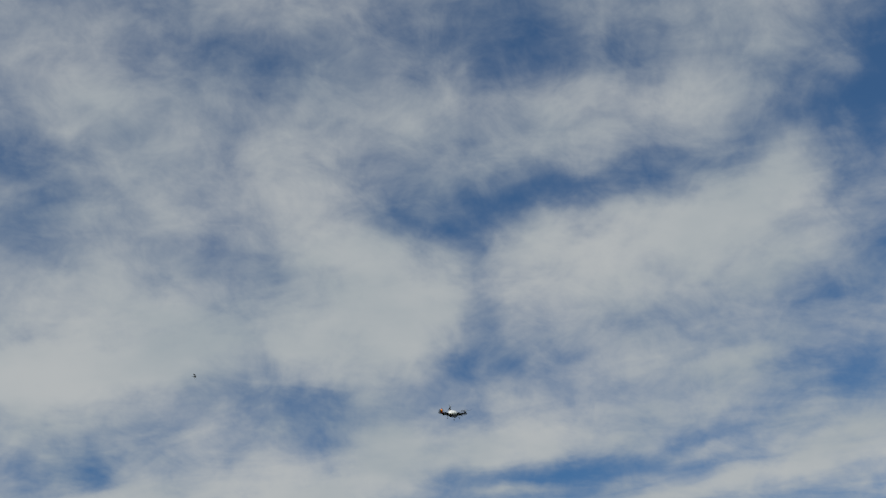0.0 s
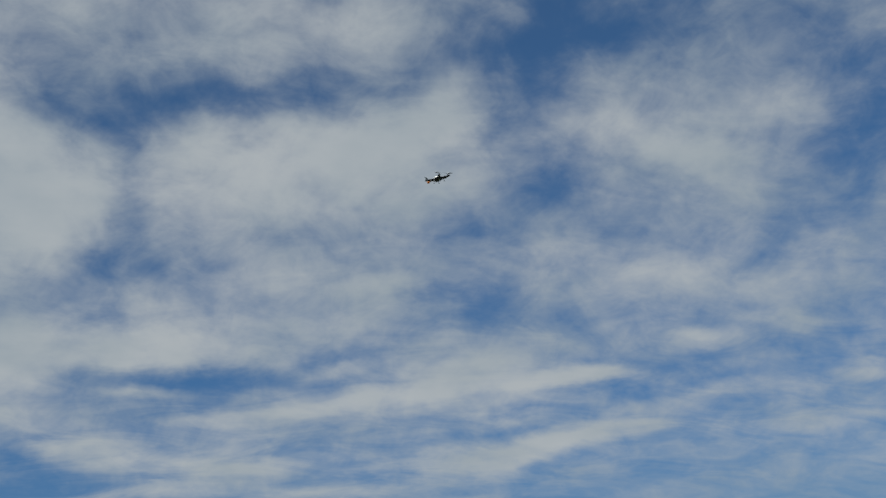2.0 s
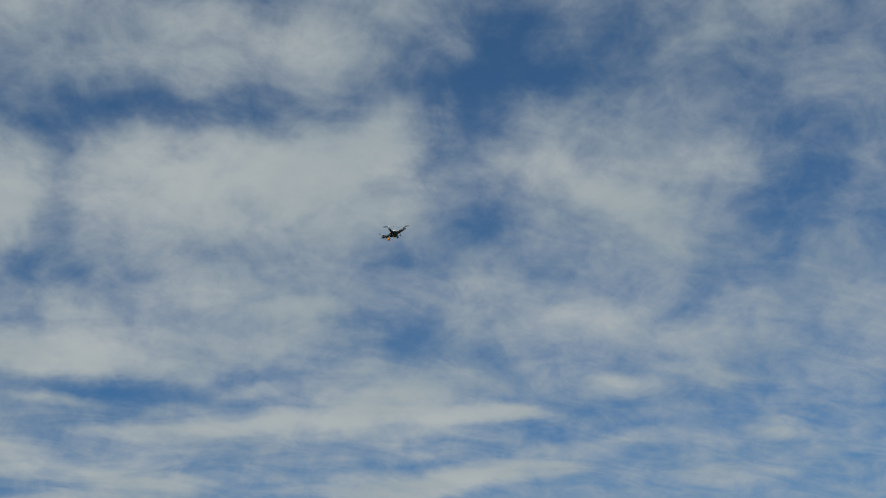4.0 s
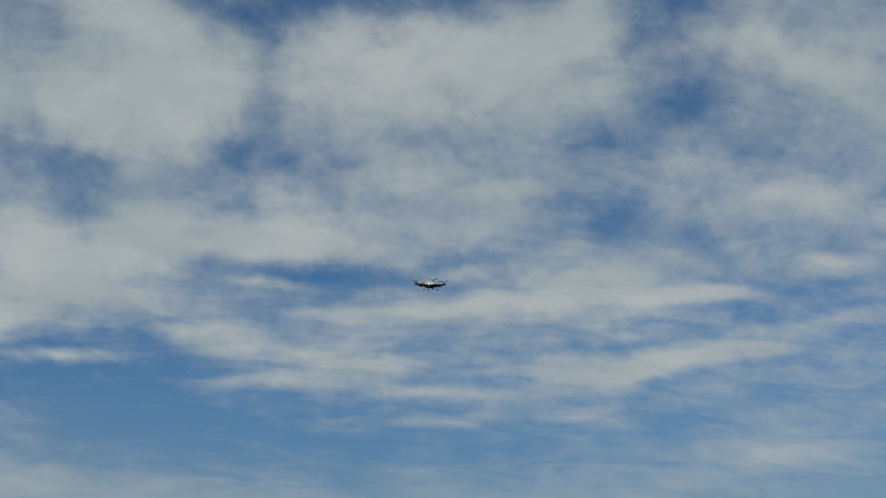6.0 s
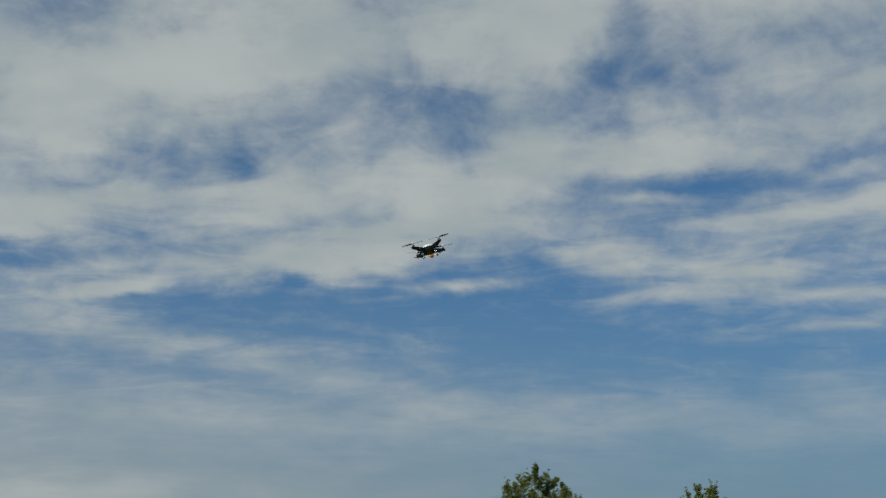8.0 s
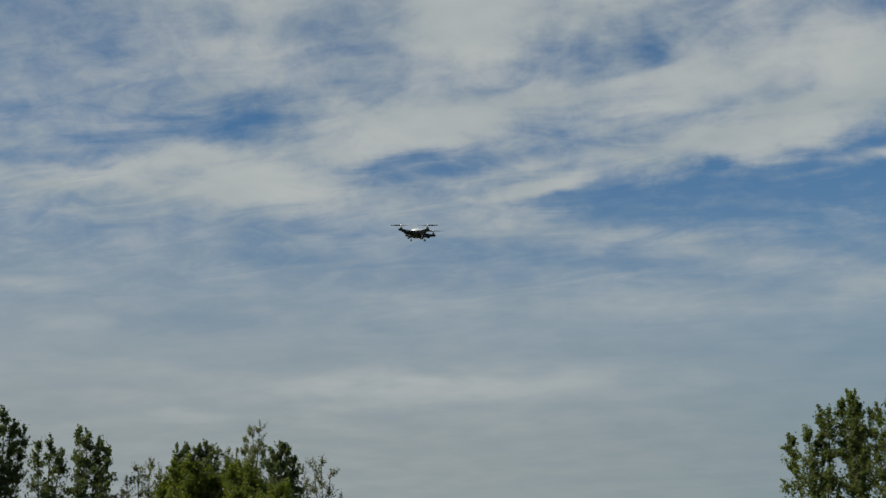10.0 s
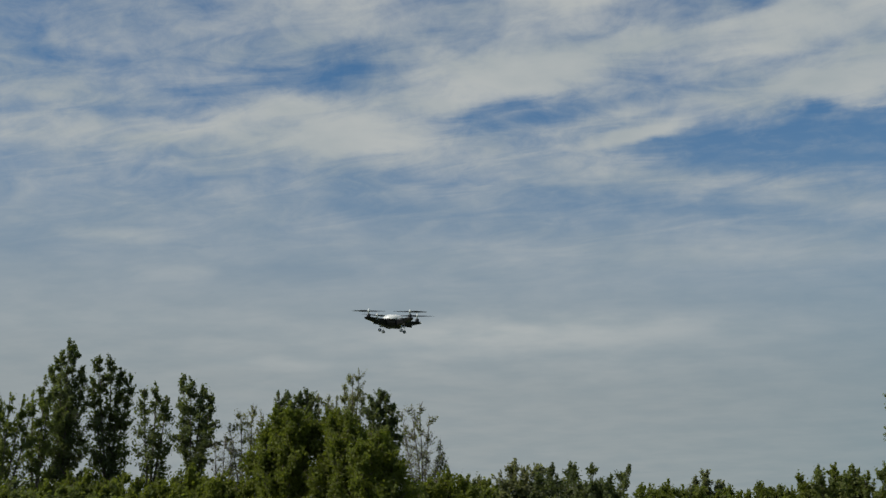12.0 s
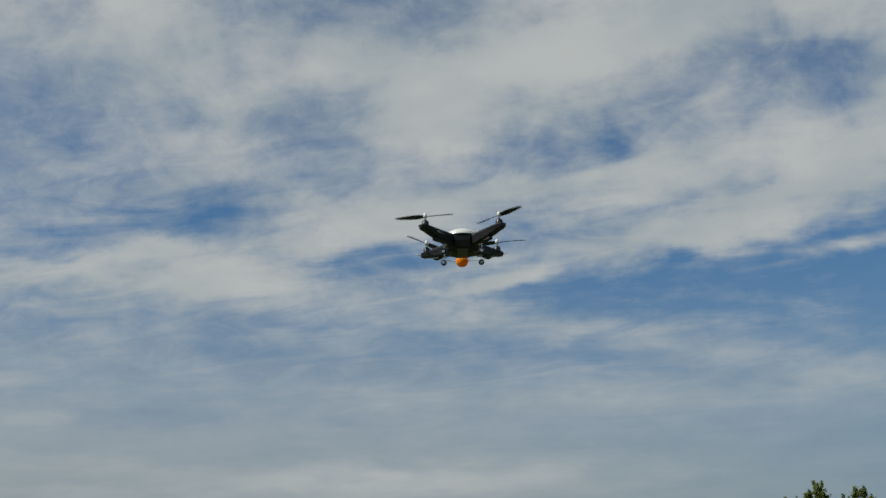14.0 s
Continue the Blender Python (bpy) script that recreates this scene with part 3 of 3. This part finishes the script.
make_tree("broadleaf_tree", 29.97, 72, [(-0.71, 12.14), (-0.36, 12.23), (0.03, 11.64), (0.45, 10.9)], LEAF_MID, "green tree leaning on a larger neighbour", 15, reach=0.62, tufts=60, leaves=66)
make_tree("broadleaf_tree", 32.3, 80, [(-1.3, 11.6), (-0.4, 12.5), (0.4, 12.5), (1.2, 11.7)], LEAF_MID, "slim green tree with a small round top", 16, reach=0.55, tufts=60, leaves=62)
make_tree("broadleaf_tree", 34.9, 78, [(-1.5, 12.5), (-0.9, 13.3), (-0.2, 13.7), (0.5, 13.5), (1.1, 12.8)], LEAF_MID, "tall green tree with a loose crown", 17, reach=0.75, tufts=60, leaves=62)
BUSHES = [
        (-12.95, 77, 4.0, LEAF_FRESH), (-14.9, 77, 3.7, LEAF_MID), (-10.8, 77, 3.9, LEAF_MID),
        (-17.94, 78, 4.53, LEAF_DARK), (-17.29, 78, 4.36, LEAF_DARK), (-16.4, 77, 3.74, LEAF_FRESH), (-15.41, 76, 3.6, LEAF_FRESH), (-14.42, 75, 3.7, LEAF_MID), (-13.3, 76, 4.71, LEAF_FRESH),
        (-12.31, 75, 4.02, LEAF_MID), (-11.3, 75, 4.27, LEAF_FRESH), (-10.26, 74, 4.06, LEAF_FRESH), (-9.14, 74, 4.91, LEAF_FRESH), (-8.09, 73, 4.28, LEAF_FRESH), (-7.03, 74, 4.21, LEAF_FRESH),
        (0.74, 74, 4.59, LEAF_MID), (1.56, 72, 4.74, LEAF_FRESH), (2.27, 76, 4.42, LEAF_MID), (2.93, 82, 4.84, LEAF_PALE), (4.29, 80, 5.8, LEAF_PALE), (5.34, 81, 5.58, LEAF_PALE),
        (6.64, 79, 5.54, LEAF_DARK), (7.57, 78, 5.35, LEAF_DARK), (8.24, 80, 4.41, LEAF_DARK), (9.62, 88, 4.61, LEAF_FRESH), (10.66, 89, 4.85, LEAF_FRESH), (11.56, 89, 4.55, LEAF_MID),
        (12.22, 92, 5.67, LEAF_PALE), (13.19, 90, 4.57, LEAF_FRESH), (14.26, 90, 4.84, LEAF_FRESH), (15.14, 91, 4.72, LEAF_MID), (16.07, 90, 4.88, LEAF_FRESH), (17.27, 90, 5.98, LEAF_FRESH),
        (17.84, 88, 5.6, LEAF_MID), (19.2, 88, 5.9, LEAF_MID), (21.0, 84, 6.4, LEAF_MID), (24.8, 80, 6.6, LEAF_MID), (30.9, 80, 7.4, LEAF_MID), (36.9, 80, 7.0, LEAF_FRESH),
        (40.0, 82, 6.4, LEAF_MID)]
ABOUT = {LEAF_DARK: "dense dark green bush in the hedgerow", LEAF_FRESH: "rounded yellow-green bush in the hedgerow", LEAF_MID: "dense mid-green bush in the hedgerow", LEAF_PALE: "feathery pale green bush with upright shoots"}
for i, (az, dist, high, leaf) in enumerate(BUSHES):
    shape = random.Random(50 + i)
    wide = 1.25 if leaf == LEAF_PALE else 1.9
    crowns = [(0.0, high)] + [(wide * (k / 2.0 - 1) + shape.uniform(-0.25, 0.25), high * shape.uniform(*((0.72, 0.97) if leaf in (LEAF_PALE, LEAF_DARK) else (0.84, 0.98)))) for k in range(5)]
    make_tree("bush", az, dist, crowns, leaf, ABOUT[leaf], 70 + i, reach=0.4 if leaf == LEAF_PALE else 0.85, tufts=36, leaves=62, size=0.11, low=0.02, trunk=0.07, category="bush")


# ---- quadcopter ----
HALF = 0.155
MOTORS = [(-HALF, -HALF), (HALF, -HALF), (-HALF, HALF), (HALF, HALF)]


def make_quadcopter():
    root = new("quadcopter")
    tagged(root, "black quadcopter with a white dome, spinning propellers and an orange ball", "drone")
    # centre frame: two plates with a tapering tub below
    bm = bmesh.new()

    def plate(r, z, cut=0.42):
        c = r * cut
        return [Vector(p) for p in ((r, c, z), (c, r, z), (-c, r, z), (-r, c, z), (-r, -c, z), (-c, -r, z), (c, -r, z), (r, -c, z))]

    loft(bm, [plate(0.060, -0.118), plate(0.067, -0.114), plate(0.076, -0.088), plate(0.078, -0.066), plate(0.073, -0.060)])
    body = part("body", bm, CARBON, root, "black faceted centre body")
    bm = bmesh.new()
    loft(bm, [plate(0.055, -0.1205), plate(0.055, -0.1178)])
    part("bottom_plate", bm, BLACK, body)
    for x in (-0.035, 0.035):
        bm = bmesh.new()
        loft(bm, [[Vector((x + sx * 0.012, sy * 0.03, z)) for sx, sy in ((-1, -1), (1, -1), (1, 1), (-1, 1))] for z in (-0.125, -0.1203)])
        part("strap", bm, RUBBER, body)
    bm = bmesh.new()
    lathe(bm, [(0.080, -0.062)] + [(0.080 * math.cos(u) ** 0.62, -0.059 + 0.038 * math.sin(u)) for u in np.linspace(0, 1.5, 11)], 36)
    canopy = part("canopy", smooth(bm), WHITE, root, "glossy white domed canopy")
    bm = bmesh.new()
    lathe(bm, [(0.083, -0.0635), (0.0845, -0.0605), (0.083, -0.0585)], 36)
    part("rim", smooth(bm), BLACK, canopy)
    propellers = []
    for index, (mx, my) in enumerate(MOTORS):
        way = Vector((mx, my, 0)).normalized()
        side = Vector((-way.y, way.x, 0))
        bm = bmesh.new()
        sections = []
        # deep at the root, thin at the tip, with a flat top
        for r, w, top, bottom in ((0.040, 0.026, -0.060, -0.113), (0.085, 0.025, -0.059, -0.108), (0.15, 0.0225, -0.057, -0.096), (0.215, 0.0215, -0.055, -0.078), (0.238, 0.018, -0.055, -0.074), (0.250, 0.009, -0.057, -0.070)):
            mid = way * r
            sections.append([mid + side * (w * sx) + Vector((0, 0, bottom + (top - bottom) * sz)) for sx, sz in ((-0.75, 0.12), (-0.5, 0), (0.5, 0), (0.75, 0.12), (1, 0.8), (0.9, 1), (-0.9, 1), (-1, 0.8))])
        loft(bm, sections)
        arm = part("arm", bm, CARBON, root, "flat black arm")
        if index == 0:
            # faint print along the arm, set as short bars
            for k in range(5):
                bm = bmesh.new()
                spot = way * (0.135 + 0.008 * k) + side * 0.0205 + Vector((0, 0, -0.0705 + 0.0007 * k))
                loft(bm, [[spot + way * (0.0022 * sx) + Vector((0, 0, 0.0045 * sz)) + side * d for sx, sz in ((-1, -1), (1, -1), (1, 1), (-1, 1))] for d in (-0.001, 0.0012)])
                part("print_bar", bm, MARK, arm)
        for r in (0.10,):
            bm = bmesh.new()
            lathe(bm, [(0.0025, -0.1125), (0.0035, -0.111), (0.0035, -0.055), (0.0025, -0.0535)], 10, Matrix.Translation(way * r))
            part("bolt", smooth(bm), STEEL, arm)
        bm = bmesh.new()
        loft(bm, [[way * 0.150 + side * (0.010 * sx) + way * (0.018 * sy) + Vector((0, 0, z)) for sx, sy in ((-1, -1), (1, -1), (1, 1), (-1, 1))] for z in (-0.1035, -0.0945)])
        part("speed_controller", bm, RUBBER, arm)
        if index == 1:
            bm = bmesh.new()
            lathe(bm, [(0.006, -0.060), (0.0075, -0.056), (0.0075, -0.050), (0.005, -0.046), (0.002, -0.045)], 14, Matrix.Translation(way * 0.094))
            part("knob", smooth(bm), WHITE, arm, "small white knob")
        at = Matrix.Translation((mx, my, 0))
        bm = bmesh.new()
        lathe(bm, [(0.0145, -0.0595), (0.0155, -0.058), (0.0155, -0.044), (0.0145, -0.041), (0.0145, -0.036), (0.012, -0.033)], 18, at)
        motor = part("motor", smooth(bm), BLACK, root, "black brushless motor")
        bm = bmesh.new()
        lathe(bm, [(0.0045, -0.034), (0.0045, -0.012), (0.003, -0.010)], 12, at)
        part("shaft", smooth(bm), STEEL, motor, "bright metal prop shaft")
        # propeller: two twisted blades about its own axis
        hub = new("propeller")
        hub.parent = root
        hub.location = (mx, my, -0.012)
        sense = 1 if index in (0, 3) else -1
        for turn in (0, math.pi):
            bm = bmesh.new()
            sections = []
            for r, chord, pitch in ((0.004, 0.006, 40), (0.02, 0.010, 34), (0.045, 0.0125, 26), (0.08, 0.0115, 17), (0.11, 0.009, 12), (0.124, 0.006, 10), (0.128, 0.002, 9)):
                p = radians(pitch) * sense
                ring = []
                for cx, cz in ((-1, 0), (-0.3, 0.14), (0.5, 0.12), (1, 0), (0.5, -0.05), (-0.3, -0.04)):
                    y, z = chord * cx, chord * cz * 1.4
                    v = Vector((r, y * math.cos(p) - z * math.sin(p), y * math.sin(p) + z * math.cos(p)))
                    ring.append(Matrix.Rotation(turn, 3, "Z") @ v)
                sections.append(ring)
            loft(bm, sections)
            part("blade", smooth(bm), BLACK, hub, "thin black blade")
        bm = bmesh.new()
        lathe(bm, [(0.008, -0.006), (0.0085, 0.003), (0.008, 0.008), (0.006, 0.014), (0.002, 0.017)], 14)
        part("spinner", smooth(bm), WHITE, hub, "pale bright spinner")
        propellers.append(hub)
        # landing leg with a small wheel
        foot = Vector((math.copysign(WHEEL_X, mx), WHEEL_Y if my > 0 else -0.088, WHEEL_Z))
        top = Vector((foot.x * 0.95, foot.y * 0.95, -0.085))
        bm = bmesh.new()
        tube(bm, [top, top.lerp(foot, 0.5) + Vector((0.002, 0, 0)), foot], [0.0017, 0.0016, 0.0016], 8)
        leg = part("landing_leg", smooth(bm), STEEL, root, "thin wire landing leg")
        bm = bmesh.new()
        across = Matrix.Translation(foot) @ Matrix.Rotation(math.pi / 2, 4, "X")
        lathe(bm, [(0.006, -0.0045), (0.0105, -0.0045), (0.0125, -0.002), (0.0125, 0.002), (0.0105, 0.0045), (0.006, 0.0045)], 20, across)
        part("wheel", smooth(bm), RUBBER, leg, "small black rubber wheel")
        bm = bmesh.new()
        lathe(bm, [(0.0052, -0.0055), (0.006, -0.005), (0.006, 0.005), (0.0052, 0.0055)], 14, across)
        part("wheel_hub", smooth(bm), STEEL, leg)
    # the bowed rod between two arm tips and the ball that it holds
    tip = 0.238 * math.sqrt(0.5)
    ball_at = Vector((0, BALL_Y, BALL_Z))
    curve = []
    for u in np.linspace(-1.18, 1.18, 25):
        curve.append(Vector((tip * u, tip + (ball_at.y - tip) * (1 - u * u), -0.066 + (ball_at.z + 0.066) * (1 - u * u))))
    bm = bmesh.new()
    tube(bm, curve, [0.0024] * len(curve), 8)
    part("rod", smooth(bm), WHITE, root, "thin white bowed rod")
    bm = bmesh.new()
    bmesh.ops.create_uvsphere(bm, u_segments=28, v_segments=18, radius=0.0275, matrix=Matrix.Translation(ball_at))
    ball = part("ball", smooth(bm), ORANGE, root, "bright orange plastic ball")
    bm = bmesh.new()
    lathe(bm, [(0.0276, -0.0006), (0.0278, 0.0), (0.0276, 0.0006)], 28, Matrix.Translation(ball_at))
    part("seam", smooth(bm), ORANGE, ball)
    return root, propellers


BALL_Y, BALL_Z, WHEEL_X, WHEEL_Y, WHEEL_Z = 0.226, -0.069, 0.081, 0.046, -0.145
quadcopter, propellers = make_quadcopter()


# ---- a far bird ----
def make_bird():
    root = new("bird")
    tagged(root, "small dark bird gliding far off", "bird")
    bm = bmesh.new()
    lathe(bm, [(0.004, -0.17), (0.03, -0.10), (0.05, 0.0), (0.045, 0.08), (0.03, 0.13), (0.008, 0.18)], 12, Matrix.Rotation(math.pi / 2, 4, "X"))
    part("body", smooth(bm), FEATHER, root)
    wings = []
    for s in (-1, 1):
        bm = bmesh.new()
        loft(bm, [[Vector((s * x, c + y * w, z + t)) for y, t in ((-1, 0), (0, 0.008), (1, 0), (0, -0.004))]
                  for x, c, w, z in ((0.02, 0.0, 0.075, 0.02), (0.16, -0.02, 0.07, 0.05), (0.30, 0.0, 0.05, 0.05), (0.42, 0.05, 0.012, 0.03))])
        part("wing", smooth(bm), FEATHER, root)
    bm = bmesh.new()
    loft(bm, [[Vector((x * w, y, t)) for x, t in ((-1, 0), (0, 0.005), (1, 0), (0, -0.005))] for y, w in ((0.14, 0.02), (0.27, 0.06))])
    part("tail", smooth(bm), FEATHER, root)
    return root


bird = make_bird()


# ---- what moves ----
def motions():
    walk(quadcopter, [
        (0.0, pose(10.839, 18.106, 11.092, 30.1, -26.5, 23.7)),
        (0.3, pose(12.724, 19.035, 12.127, 59.8, -47.9, -12.0)),
        (0.5, pose(13.975, 19.391, 13.018, 59.8, -47.9, -12.0)),
        (1.0, pose(15.421, 18.474, 14.008, 5.8, -12.7, 12.0)),
        (1.5, pose(16.260, 16.938, 14.437, -4.9, -4.3, 15.5)),
        (2.0, pose(16.826, 15.491, 14.331, 2.5, -18.0, 6.2)),
        (2.2, pose(17.016, 15.023, 14.280, 2.5, -18.0, 6.2)),
        (4.3, pose(16.533, 14.763, 12.945, -4.4, -11.6, -25.4)),
        (4.5, pose(16.168, 14.722, 12.519, -4.4, -11.6, -25.4)),
        (5.0, pose(15.047, 14.729, 11.173, 10.1, -13.3, -21.1)),
        (5.5, pose(12.843, 13.575, 9.454, -6.0, -1.3, -19.5)),
        (6.0, pose(12.558, 14.668, 9.001, 23.3, -13.8, -11.1)),
        (6.5, pose(11.915, 15.275, 8.587, 6.4, -8.7, -7.6)),
        (7.0, pose(9.884, 14.066, 7.771, 0.9, -17.8, -17.3)),
        (7.5, pose(8.171, 14.067, 7.357, -6.2, -13.8, -30.7)),
        (8.0, pose(5.924, 13.775, 6.752, -1.2, -13.5, -32.5)),
        (8.5, pose(4.568, 15.843, 6.961, 6.5, -4.3, -34.0)),
        (9.0, pose(2.768, 15.652, 6.462, -9.2, 18.7, -35.7)),
        (9.2, pose(2.386, 15.630, 6.324, -4.7, 7.8, -30.9)),
        (11.3, pose(-0.070, 12.266, 3.881, 9.0, -2.7, -10.7)),
        (11.5, pose(-0.088, 11.668, 3.611, -2.9, -11.0, -11.9)),
        (12.0, pose(-0.149, 10.000, 3.202, 3.0, 1.9, -9.9)),
        (12.5, pose(-0.126, 8.324, 3.136, 9.5, -4.0, -9.4)),
        (13.0, pose(-0.089, 6.614, 3.213, -18.9, -1.5, -8.4)),
        (13.5, pose(0.244, 5.896, 3.378, -4.6, -1.4, -7.4)),
        (14.0, pose(0.750, 5.465, 3.480, -3.6, -0.6, -7.3)),
    ])
    # the propellers turn a fifth of a turn from row to row, and drift in phase
    drift = {
        0: ((0, 0), (12.0, 0), (12.5, 60), (13.0, -35), (13.5, -66), (14.0, -9)),
        1: ((0, 165), (12.5, 180), (13.0, 162), (13.5, 180), (14.0, 135)),
        2: ((0, 20), (12.5, 40), (13.0, 70), (13.5, 5), (14.0, 50)),
        3: ((0, 30), (12.5, 0), (13.0, 80), (13.5, 10), (14.0, -10)),
    }
    for index, hub in enumerate(propellers):
        sense = 1 if index in (0, 3) else -1
        times, phases = zip(*drift[index])
        rows = []
        for i in range(int(SECONDS * FPS) + 1):
            rows.append((i / FPS, pose(*hub.location, 0, 0, sense * 72 * i + float(np.interp(i / FPS, times, phases)))))
        walk(hub, rows)
    # the bird drifts down to the left, far behind
    walk(bird, [(0.0, pose(44.0, 127.3, 67.5, 0, 12, 60)), (0.4, pose(41.8, 129.2, 64.9, 0, -8, 62)), (SECONDS, pose(-111.6, 133.0, 78.9, 0, 5, 70))])


motions()
